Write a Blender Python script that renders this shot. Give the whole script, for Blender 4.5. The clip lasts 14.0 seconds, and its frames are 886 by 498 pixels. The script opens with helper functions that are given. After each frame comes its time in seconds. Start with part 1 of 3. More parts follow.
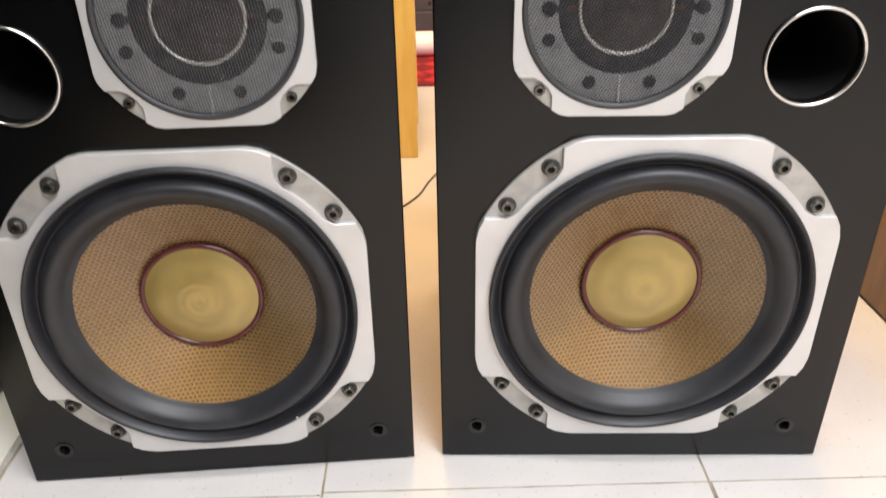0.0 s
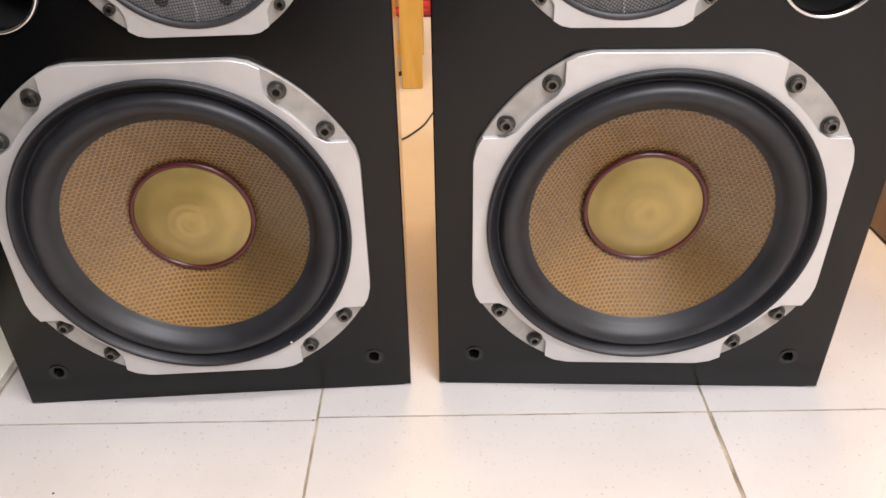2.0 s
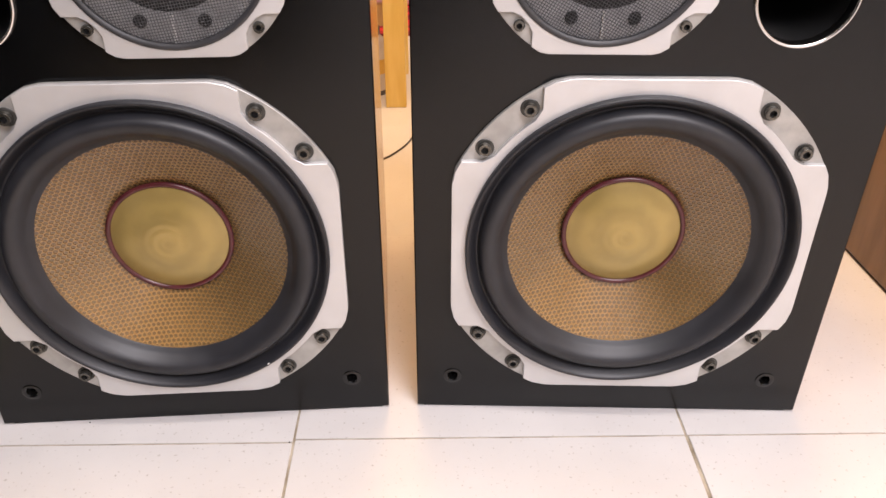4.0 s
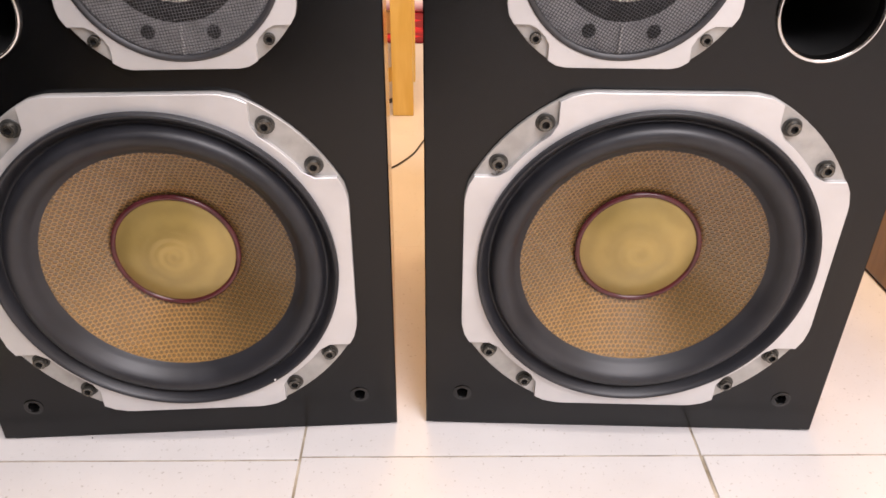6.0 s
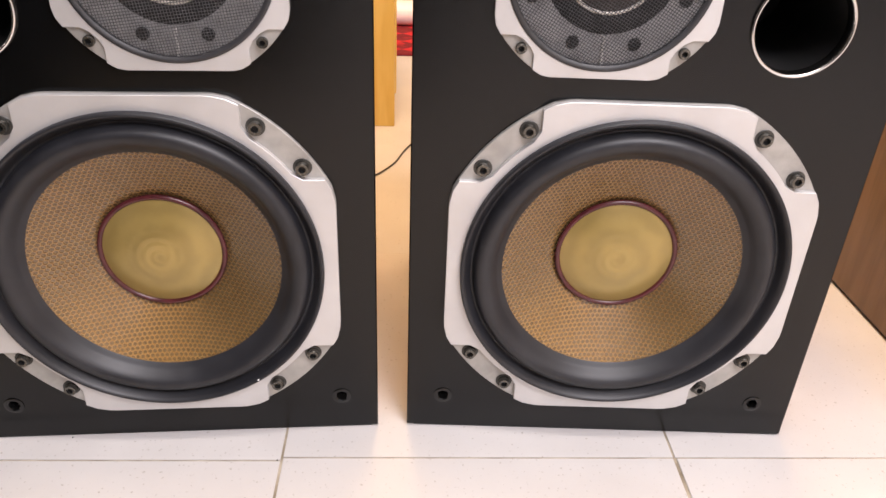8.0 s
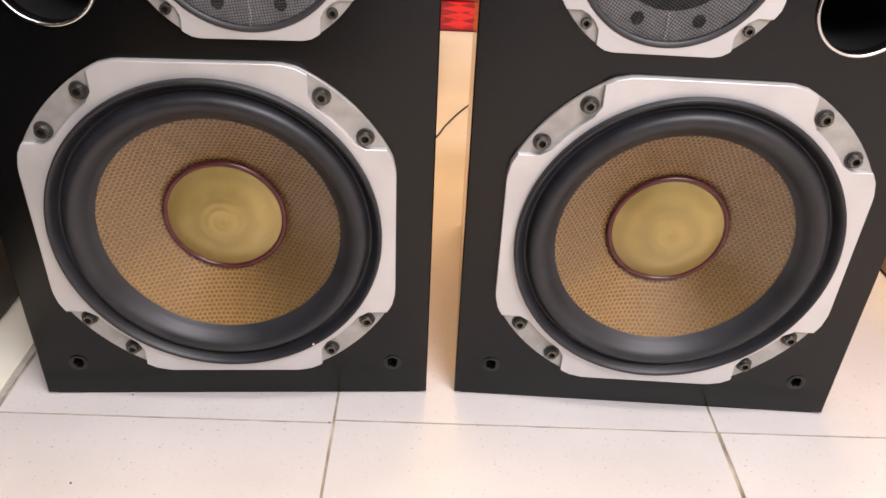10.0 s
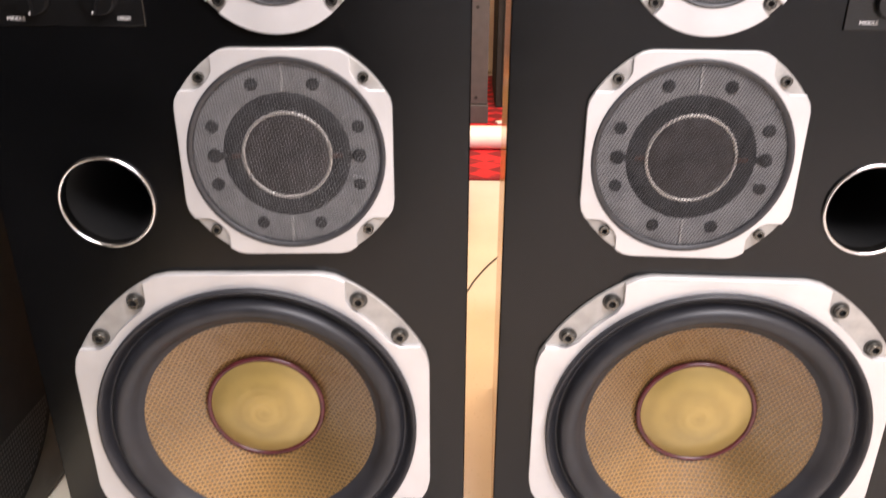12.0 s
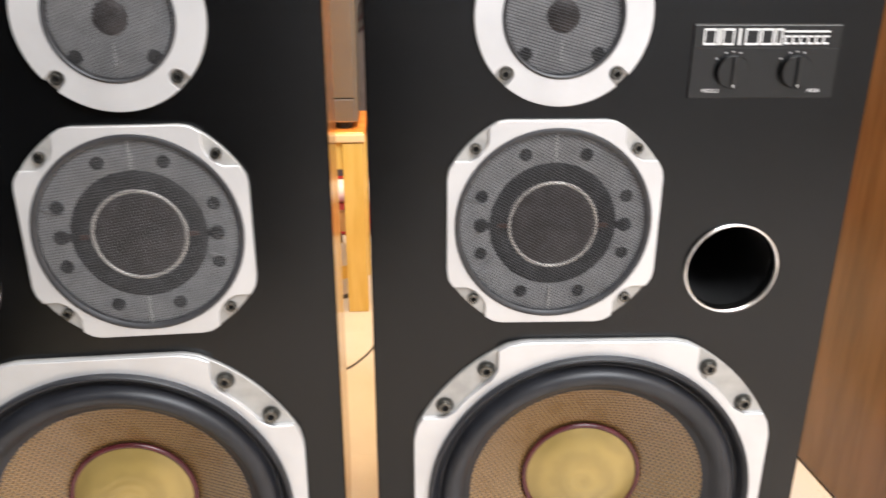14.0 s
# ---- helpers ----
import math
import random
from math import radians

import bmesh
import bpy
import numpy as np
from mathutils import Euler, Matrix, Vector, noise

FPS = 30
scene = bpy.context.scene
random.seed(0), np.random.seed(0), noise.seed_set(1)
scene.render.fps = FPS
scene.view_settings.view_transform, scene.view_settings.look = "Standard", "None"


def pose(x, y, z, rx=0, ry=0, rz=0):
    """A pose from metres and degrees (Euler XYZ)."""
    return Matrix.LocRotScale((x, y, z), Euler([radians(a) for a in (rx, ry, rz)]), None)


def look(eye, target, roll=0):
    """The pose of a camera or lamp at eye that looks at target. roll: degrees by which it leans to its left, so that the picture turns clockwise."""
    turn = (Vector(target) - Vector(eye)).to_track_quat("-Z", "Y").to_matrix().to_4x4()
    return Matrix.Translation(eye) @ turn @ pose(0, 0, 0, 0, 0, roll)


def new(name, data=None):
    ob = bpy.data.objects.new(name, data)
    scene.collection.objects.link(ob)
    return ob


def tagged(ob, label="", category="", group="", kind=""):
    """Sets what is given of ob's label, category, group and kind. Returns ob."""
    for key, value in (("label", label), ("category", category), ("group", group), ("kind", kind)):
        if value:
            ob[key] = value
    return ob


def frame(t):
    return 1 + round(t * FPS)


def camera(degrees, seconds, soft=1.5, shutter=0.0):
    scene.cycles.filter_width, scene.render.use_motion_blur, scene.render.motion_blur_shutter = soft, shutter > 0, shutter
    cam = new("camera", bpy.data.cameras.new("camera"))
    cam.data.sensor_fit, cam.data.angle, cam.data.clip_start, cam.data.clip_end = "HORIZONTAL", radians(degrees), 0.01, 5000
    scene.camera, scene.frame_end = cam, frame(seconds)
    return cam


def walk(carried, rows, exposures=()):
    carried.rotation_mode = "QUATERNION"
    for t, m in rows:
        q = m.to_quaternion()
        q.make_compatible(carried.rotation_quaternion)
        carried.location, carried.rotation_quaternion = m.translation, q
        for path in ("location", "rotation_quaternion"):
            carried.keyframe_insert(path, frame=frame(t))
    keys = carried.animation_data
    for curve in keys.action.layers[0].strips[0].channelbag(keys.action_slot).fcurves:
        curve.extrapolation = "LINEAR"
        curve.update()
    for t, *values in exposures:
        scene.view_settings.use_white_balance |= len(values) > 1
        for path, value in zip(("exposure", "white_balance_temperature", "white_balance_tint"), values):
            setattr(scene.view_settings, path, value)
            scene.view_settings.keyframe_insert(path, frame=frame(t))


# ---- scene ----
cam = camera(59.55, 14.0, soft=1.5, shutter=0.4)
# seconds, x, y, z, tilt, lean, turn
ROWS = [
    (0.0, 0.1214, -0.5736, 0.6052, 60.892, 0.927, -1.265),
    (0.5, 0.1244, -0.5560, 0.5827, 57.131, 0.349, -1.130),
    (1.0, 0.1213, -0.5565, 0.5789, 56.338, 0.730, -0.532),
    (1.5, 0.1246, -0.5645, 0.5766, 56.522, 1.182, -0.193),
    (2.0, 0.1343, -0.5653, 0.5767, 56.779, 0.874, -0.304),
    (2.2, 0.1393, -0.5698, 0.5771, 56.817, 0.687, -0.321),
    (4.3, 0.1422, -0.5572, 0.5848, 57.979, -0.052, -1.029),
    (4.5, 0.1545, -0.5500, 0.5876, 57.921, -0.013, -1.083),
    (5.0, 0.1612, -0.5377, 0.5894, 58.203, 0.015, -1.055),
    (5.5, 0.1550, -0.5391, 0.5928, 58.264, -0.142, -0.834),
    (6.0, 0.1331, -0.5442, 0.5824, 58.285, -0.295, -0.613),
    (6.5, 0.1258, -0.5521, 0.5779, 58.600, -0.479, -0.605),
    (7.0, 0.1252, -0.5543, 0.5806, 59.106, -0.703, -0.898),
    (7.2, 0.1249, -0.5589, 0.5833, 59.435, -0.903, -1.280),
    (9.3, 0.1112, -0.5664, 0.5784, 58.342, -2.946, -1.546),
    (9.5, 0.0997, -0.5687, 0.5824, 57.673, -3.107, -1.149),
    (10.0, 0.0918, -0.5782, 0.5826, 57.671, -2.340, 0.242),
    (10.5, 0.1003, -0.5797, 0.5921, 58.736, -1.588, 1.030),
    (11.0, 0.0966, -0.5848, 0.5932, 60.912, -1.313, 1.602),
    (11.5, 0.0735, -0.5902, 0.6027, 63.915, -0.819, 1.760),
    (12.0, 0.0894, -0.5752, 0.6619, 66.201, -0.195, 1.638),
    (12.5, 0.1095, -0.5662, 0.6777, 68.309, 0.236, 1.145),
    (13.0, 0.1077, -0.5622, 0.6779, 69.414, 0.620, 0.543),
    (13.5, 0.1067, -0.5612, 0.6889, 70.280, 0.431, 0.026),
    (14.0, 0.1427, -0.5572, 0.6788, 69.528, -0.134, -3.989),
]
walk(cam, [(t, pose(x, y, z, rx, ry, rz)) for t, x, y, z, rx, ry, rz in ROWS],
     exposures=[(0.0, 0.08, 6120, 0), (0.5, 0.00, 5980, -6), (1.0, -0.05, 6220, 2), (1.5, -0.08, 6260, 4), (2.2, -0.08, 6320, 7), (4.3, 0.03, 6400, 10), (7.2, 0.03, 6400, 10),
                (9.3, -0.05, 6380, 9), (10.0, -0.07, 6380, 9), (11.0, 0.07, 6400, 10), (12.0, 0.40, 6400, 10), (12.5, 0.38, 6300, 9), (13.5, 0.31, 6170, 5), (14.0, 0.33, 6050, 0)])

# ---- light ----
world = bpy.data.worlds.new("world")
scene.world = world
world.use_nodes = True
world.node_tree.nodes["Background"].inputs[0].default_value = (0.9, 0.95, 1.0, 1)
world.node_tree.nodes["Background"].inputs[1].default_value = 0.3


# soft area lamps; none of them has a visible fitting
def area_lamp(name, x, y, z, length, width, watts, colour):
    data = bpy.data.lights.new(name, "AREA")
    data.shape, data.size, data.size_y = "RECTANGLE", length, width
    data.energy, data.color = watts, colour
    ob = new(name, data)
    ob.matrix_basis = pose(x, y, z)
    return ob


area_lamp("ceiling_light", 0.25, -0.30, 2.64, 1.2, 0.25, 30, (1.0, 0.90, 0.84))
# two unseen warm fills added to brighten the gap and the floor behind
area_lamp("gap_fill_warm", 0.11, 0.58, 2.64, 0.32, 0.90, 66, (1.0, 0.61, 0.27))
area_lamp("rear_fill_warm", 0.62, 1.10, 2.64, 0.30, 1.00, 25, (1.0, 0.56, 0.24))
front = area_lamp("front_light", 0.85, -1.42, 2.45, 1.4, 1.0, 65, (1.0, 0.935, 0.985))
# unseen fill added to light the wall that the right baffle mirrors
area_lamp("south_fill", 1.25, -1.95, 2.64, 1.2, 0.30, 38, (1.0, 0.93, 0.95))
front.matrix_basis = look((0.85, -1.42, 2.45), (0.1, 0.0, 0.3))


# ---- materials ----
def material(name, colour, rough=0.5, metal=0.0, colour2=None, scale=40.0, detail=4.0, bump=0.0, bump_scale=400.0,
             rough_var=0.0, coat=0.0, stretch=(1, 1, 1), contrast=(0.35, 0.65), per_object=0.0, specular=0.5):
    m = bpy.data.materials.new(name)
    m.use_nodes = True
    nt = m.node_tree
    b = nt.nodes["Principled BSDF"]
    b.inputs["Roughness"].default_value = rough
    b.inputs["Metallic"].default_value = metal
    b.inputs["Coat Weight"].default_value = coat
    b.inputs["Coat Roughness"].default_value = 0.06
    b.inputs["Specular IOR Level"].default_value = specular
    tc = nt.nodes.new("ShaderNodeTexCoord")
    mp = nt.nodes.new("ShaderNodeMapping")
    mp.inputs["Scale"].default_value = stretch
    nt.links.new(tc.outputs["Object"], mp.inputs["Vector"])
    n = nt.nodes.new("ShaderNodeTexNoise")
    n.inputs["Scale"].default_value, n.inputs["Detail"].default_value = scale, detail
    nt.links.new(mp.outputs[0], n.inputs["Vector"])
    ramp = nt.nodes.new("ShaderNodeValToRGB")
    ramp.color_ramp.elements[0].position, ramp.color_ramp.elements[1].position = contrast
    ramp.color_ramp.elements[0].color = (*colour, 1)
    ramp.color_ramp.elements[1].color = (*(colour2 or [min(1, c * 1.12) for c in colour]), 1)
    nt.links.new(n.outputs["Fac"], ramp.inputs[0])
    out = ramp.outputs[0]
    if per_object:
        info = nt.nodes.new("ShaderNodeObjectInfo")
        hsv = nt.nodes.new("ShaderNodeHueSaturation")
        mr = nt.nodes.new("ShaderNodeMapRange")
        mr.inputs[3].default_value, mr.inputs[4].default_value = 1 - per_object, 1 + per_object
        nt.links.new(info.outputs["Random"], mr.inputs[0])
        nt.links.new(mr.outputs[0], hsv.inputs["Value"])
        nt.links.new(out, hsv.inputs["Color"])
        out = hsv.outputs[0]
    nt.links.new(out, b.inputs["Base Color"])
    if rough_var:
        mr = nt.nodes.new("ShaderNodeMapRange")
        mr.inputs[3].default_value, mr.inputs[4].default_value = rough - rough_var, rough + rough_var
        nt.links.new(n.outputs["Fac"], mr.inputs[0])
        nt.links.new(mr.outputs[0], b.inputs["Roughness"])
    if bump:
        n2 = nt.nodes.new("ShaderNodeTexNoise")
        n2.inputs["Scale"].default_value, n2.inputs["Detail"].default_value = bump_scale, 3
        nt.links.new(mp.outputs[0], n2.inputs["Vector"])
        bp = nt.nodes.new("ShaderNodeBump")
        bp.inputs["Strength"].default_value, bp.inputs["Distance"].default_value = bump, 0.001
        nt.links.new(n2.outputs["Fac"], bp.inputs["Height"])
        nt.links.new(bp.outputs[0], b.inputs["Normal"])
    return m


BLACK = material("black_satin_paint", (0.0013, 0.0015, 0.0018), 0.21, colour2=(0.0024, 0.0026, 0.0030), scale=9, bump=0.06, bump_scale=1500, rough_var=0.04, specular=0.36)
WOOD = material("lacquered_walnut", (0.68, 0.345, 0.072), 0.15, colour2=(0.76, 0.42, 0.11), scale=6, detail=8, stretch=(9, 9, 1), coat=0.15)
SILVER = material("matte_silver_casting", (0.57, 0.563, 0.565), 0.42, 0.5, colour2=(0.635, 0.628, 0.63), scale=18, detail=6, bump=0.05, bump_scale=900, rough_var=0.05)
# recessed pocket floors, a darker grey than the frame faces
CAST = material("darker_grey_casting", (0.36, 0.35, 0.335), 0.5, 0.5, colour2=(0.46, 0.45, 0.43), scale=60, bump=0.15, bump_scale=900)
STEEL = material("dark_steel_screw", (0.090, 0.086, 0.077), 0.26, 0.85, colour2=(0.15, 0.144, 0.130), scale=150)
HOLE = material("socket_black", (0.006, 0.006, 0.006), 0.6)
RUBBER = material("black_rubber", (0.012, 0.0125, 0.0155), 0.44, colour2=(0.020, 0.0205, 0.0245), scale=30, detail=8, bump=0.05, bump_scale=700, rough_var=0.05, specular=0.45)
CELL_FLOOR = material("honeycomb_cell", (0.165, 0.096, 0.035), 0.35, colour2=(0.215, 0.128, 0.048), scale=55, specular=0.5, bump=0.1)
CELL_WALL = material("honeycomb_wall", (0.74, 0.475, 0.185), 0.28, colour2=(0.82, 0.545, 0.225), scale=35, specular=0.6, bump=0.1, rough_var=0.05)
CAP = material("woven_olive_cap", (0.315, 0.226, 0.069), 0.25, 0.30, colour2=(0.375, 0.272, 0.093), contrast=(0.2, 0.8), scale=14, detail=10, bump=0.10, bump_scale=700, rough_var=0.04, specular=0.6)
MAROON = material("maroon_glue_ring", (0.052, 0.009, 0.012), 0.25, colour2=(0.085, 0.016, 0.020), scale=60)
WIRE = material("grey_wire_mesh", (0.050, 0.050, 0.053), 0.35, 0.4, colour2=(0.095, 0.095, 0.10), scale=90)
PLATE = material("grey_driver_plate", (0.29, 0.29, 0.298), 0.40, 0.2, colour2=(0.39, 0.39, 0.398), scale=60, detail=8)
COIL = material("bright_coil_ring", (0.78, 0.74, 0.69), 0.38, 0.5, scale=60)
GASKET = material("grey_rubber_gasket", (0.020, 0.020, 0.022), 0.45, colour2=(0.030, 0.030, 0.033), scale=40, bump=0.05)
DARKCLOTH = material("dark_coated_cloth", (0.008, 0.0075, 0.008), 0.7, colour2=(0.013, 0.012, 0.012), scale=120, bump=0.3, bump_scale=900)
DOME = material("dark_brown_dome", (0.030, 0.023, 0.021), 0.45, 0.2, colour2=(0.05, 0.038, 0.034), scale=40)
CHROME = material("polished_ring", (0.68, 0.67, 0.67), 0.2, 1.0, scale=20)
PANEL = material("black_panel", (0.0030, 0.0030, 0.0032), 0.24, colour2=(0.0045, 0.0045, 0.0048), scale=60, bump=0.05, bump_scale=2000, specular=0.6)
SOCKETBLACK = material("glossy_black_plastic", (0.004, 0.004, 0.004), 0.18)
WHITE = material("white_print", (0.62, 0.61, 0.60), 0.5)
DIMPRINT = material("dim_white_print", (0.36, 0.36, 0.36), 0.5)
GREYLINE = material("grey_bevel_line", (0.22, 0.22, 0.22), 0.5)
TILE = material("speckled_white_tile", (0.545, 0.526, 0.519), 0.32, colour2=(0.595, 0.576, 0.568), scale=7, detail=7, per_object=0.02, rough_var=0.05)
GROUT = material("dirty_grout", (0.18, 0.145, 0.095), 0.85, colour2=(0.48, 0.42, 0.33), scale=30, detail=8, bump=0.4, bump_scale=300)
MARBLE = material("white_threshold_stone", (0.74, 0.72, 0.58), 0.3, colour2=(0.80, 0.79, 0.70), scale=5, detail=8)
STONE_EDGE = material("grey_stone_edge", (0.30, 0.29, 0.26), 0.6, colour2=(0.46, 0.44, 0.40), scale=40, detail=8, bump=0.3)
WALL = material("cream_wall_paint", (0.66, 0.60, 0.52), 0.7, colour2=(0.70, 0.64, 0.56), scale=3, bump=0.1)
# the next two tones are set by what the baffles should reflect
PALE_REFLECT = material("pale_blue_reflection_paint", (0.54, 0.59, 0.68), 0.7, colour2=(0.58, 0.63, 0.72), scale=3, bump=0.1)
DARK_REFLECT = material("dark_reflection_paint", (0.014, 0.013, 0.0135), 0.7, colour2=(0.019, 0.018, 0.0185), scale=3, bump=0.1)
CEIL = material("white_ceiling_paint", (0.78, 0.77, 0.75), 0.8, scale=3)
BROWN = material("brown_veneer", (0.115, 0.061, 0.026), 0.2, colour2=(0.175, 0.093, 0.041), scale=5, detail=8, stretch=(8, 8, 1))
ORANGE = material("orange_lacquered_wood", (0.62, 0.20, 0.03), 0.25, colour2=(0.72, 0.27, 0.05), scale=8, detail=6, stretch=(1, 8, 8))
PINE = material("yellow_pine", (0.72, 0.49, 0.105), 0.4, colour2=(0.82, 0.60, 0.18), scale=7, detail=8, stretch=(8, 8, 1))
PINE_PALE = material("pale_pine_and_highlight", (0.80, 0.58, 0.30), 0.4, colour2=(0.86, 0.66, 0.38), scale=14)
RUG = material("red_patterned_rug", (0.50, 0.012, 0.02), 0.9, colour2=(0.16, 0.006, 0.012), scale=14, detail=2, contrast=(0.48, 0.56), bump=0.6, bump_scale=500)
ROLL = material("white_rolled_sheet", (0.80, 0.72, 0.70), 0.5, colour2=(0.84, 0.77, 0.75), scale=12)
GREYBLACK = material("charcoal_cabinet", (0.055, 0.053, 0.058), 0.5, colour2=(0.07, 0.067, 0.072), scale=30, bump=0.1, bump_scale=900)
CHAMPAGNE = material("champagne_aluminium", (0.29, 0.295, 0.265), 0.25, 0.8, colour2=(0.35, 0.352, 0.32), scale=20, stretch=(1, 1, 40))
CABLE = material("black_cable", (0.04, 0.038, 0.036), 0.4)
BOXGREY = material("dark_grey_base", (0.036, 0.035, 0.030), 0.5, colour2=(0.050, 0.048, 0.041), scale=30, specular=0.3)
PERF = material("grille_slot_edge", (0.022, 0.021, 0.019), 0.6, specular=0.2)
GRILLE = material("black_perforated_grille", (0.004, 0.0038, 0.0038), 0.75, colour2=(0.006, 0.0057, 0.0055), scale=60, specular=0.15)
YELLOWLABEL = material("yellow_label", (0.70, 0.45, 0.08), 0.5)
PLASTIC = material("white_plastic", (0.62, 0.58, 0.52), 0.4)
BLACKVOID = material("matt_black", (0.010, 0.009, 0.009), 0.85, colour2=(0.016, 0.014, 0.014), scale=30)

# the caps are wound in circles, so their gloss fans out
for m, amount in ((CAP, 0.75),):
    tan = m.node_tree.nodes.new("ShaderNodeTangent")
    tan.direction_type, tan.axis = "RADIAL", "Z"
    b = m.node_tree.nodes["Principled BSDF"]
    b.inputs["Anisotropic"].default_value = amount
    m.node_tree.links.new(tan.outputs[0], b.inputs["Tangent"])

# the thin cell walls let light through
nt = CELL_WALL.node_tree
thin = nt.nodes.new("ShaderNodeBsdfTranslucent")
thin.inputs[0].default_value = (0.80, 0.50, 0.19, 1)
both = nt.nodes.new("ShaderNodeMixShader")
both.inputs[0].default_value = 0.25
nt.links.new(nt.nodes["Principled BSDF"].outputs[0], both.inputs[1])
nt.links.new(thin.outputs[0], both.inputs[2])
nt.links.new(both.outputs[0], nt.nodes["Material Output"].inputs[0])

# clear resin skin over the cells: mostly see-through, glossy, a little hazy
SKIN = bpy.data.materials.new("clear_resin_skin")
SKIN.use_nodes = True
nt = SKIN.node_tree
nt.nodes.remove(nt.nodes["Principled BSDF"])
clear = nt.nodes.new("ShaderNodeBsdfTransparent")
clear.inputs[0].default_value = (0.98, 0.93, 0.84, 1)
haze = nt.nodes.new("ShaderNodeBsdfDiffuse")
haze.inputs[0].default_value = (0.52, 0.32, 0.125, 1)
gloss = nt.nodes.new("ShaderNodeBsdfAnisotropic")
gloss.inputs["Roughness"].default_value = 0.28
fres = nt.nodes.new("ShaderNodeFresnel")
fres.inputs[0].default_value = 1.70
hazy = nt.nodes.new("ShaderNodeMixShader")
hazy.inputs[0].default_value = 0.22
nt.links.new(clear.outputs[0], hazy.inputs[1])
nt.links.new(haze.outputs[0], hazy.inputs[2])
shiny = nt.nodes.new("ShaderNodeMixShader")
nt.links.new(fres.outputs[0], shiny.inputs[0])
nt.links.new(hazy.outputs[0], shiny.inputs[1])
nt.links.new(gloss.outputs[0], shiny.inputs[2])
nt.links.new(shiny.outputs[0], nt.nodes["Material Output"].inputs[0])

# faint swirl wound into the caps
nt = CAP.node_tree
bsdf = nt.nodes["Principled BSDF"]
src = bsdf.inputs["Base Color"].links[0].from_socket
tc = nt.nodes.new("ShaderNodeTexCoord")
wave = nt.nodes.new("ShaderNodeTexWave")
wave.wave_type, wave.rings_direction = "RINGS", "Z"
wave.inputs["Scale"].default_value, wave.inputs["Distortion"].default_value, wave.inputs["Detail"].default_value = 13, 3.0, 4
wave.inputs["Detail Scale"].default_value = 3
nt.links.new(tc.outputs["Object"], wave.inputs["Vector"])
mul = nt.nodes.new("ShaderNodeMapRange")
mul.inputs[3].default_value, mul.inputs[4].default_value = 0.90, 1.05
nt.links.new(wave.outputs["Fac"], mul.inputs[0])
hsv = nt.nodes.new("ShaderNodeHueSaturation")
nt.links.new(src, hsv.inputs["Color"])
nt.links.new(mul.outputs[0], hsv.inputs["Value"])
nt.links.new(hsv.outputs[0], bsdf.inputs["Base Color"])

# rows of dark diamonds woven into the rug
nt = RUG.node_tree
ramp = nt.nodes["Color Ramp"]
tc, mp = nt.nodes["Texture Coordinate"], nt.nodes.new("ShaderNodeMapping")
mp.inputs["Scale"].default_value = (14.0, 19.0, 1.0)
turned = nt.nodes.new("ShaderNodeMapping")
turned.inputs["Rotation"].default_value = (0, 0, math.pi / 4)
diamonds = nt.nodes.new("ShaderNodeTexChecker")
diamonds.inputs["Scale"].default_value = 1.0
nt.links.new(tc.outputs["Object"], mp.inputs["Vector"])
nt.links.new(mp.outputs[0], turned.inputs["Vector"])
nt.links.new(turned.outputs[0], diamonds.inputs["Vector"])
blend = nt.nodes.new("ShaderNodeMath")
blend.operation = "MULTIPLY_ADD"
blend.inputs[1].default_value = 0.20
nt.links.new(diamonds.outputs["Fac"], blend.inputs[0])
halved = nt.nodes.new("ShaderNodeMath")
halved.operation = "MULTIPLY"
halved.inputs[1].default_value = 0.85
nt.links.new(nt.nodes["Noise Texture"].outputs["Fac"], halved.inputs[0])
nt.links.new(halved.outputs[0], blend.inputs[2])
nt.links.new(blend.outputs[0], ramp.inputs[0])

# fine dark specks in the tiles
nt = TILE.node_tree
bsdf = nt.nodes["Principled BSDF"]
base = bsdf.inputs["Base Color"].links[0].from_socket
geo = nt.nodes.new("ShaderNodeNewGeometry")
sp = nt.nodes.new("ShaderNodeTexNoise")
sp.inputs["Scale"].default_value, sp.inputs["Detail"].default_value = 240, 2
nt.links.new(geo.outputs["Position"], sp.inputs["Vector"])
sr = nt.nodes.new("ShaderNodeValToRGB")
sr.color_ramp.elements[0].position, sr.color_ramp.elements[1].position = 0.655, 0.735
nt.links.new(sp.outputs["Fac"], sr.inputs[0])
mx = nt.nodes.new("ShaderNodeMix")
mx.data_type = "RGBA"
for s_in in mx.inputs:
    if s_in.name == "B" and s_in.type == "RGBA":
        s_in.default_value = (0.40, 0.375, 0.35, 1)
    if s_in.name == "A" and s_in.type == "RGBA":
        nt.links.new(base, s_in)
    if s_in.name == "Factor" and s_in.type == "VALUE":
        nt.links.new(sr.outputs[0], s_in)
nt.links.new([o for o in mx.outputs if o.type == "RGBA"][0], bsdf.inputs["Base Color"])


# ---- mesh helpers ----
def mesh_of(bm, name, mats, smooth=False, angle=35):
    me = bpy.data.meshes.new(name)
    bmesh.ops.recalc_face_normals(bm, faces=bm.faces)
    if smooth:
        for f in bm.faces:
            f.smooth = True
        for e in bm.edges:
            if len(e.link_faces) == 2 and e.calc_face_angle(0) > radians(angle):
                e.smooth = False
    bm.to_mesh(me)
    bm.free()
    for m in (mats if isinstance(mats, (list, tuple)) else [mats]):
        me.materials.append(m)
    return me


def part(name, me, parent, m=None, label=""):
    ob = new(name, me)
    ob.parent = parent
    if m is not None:
        ob.matrix_basis = m
    return tagged(ob, label)


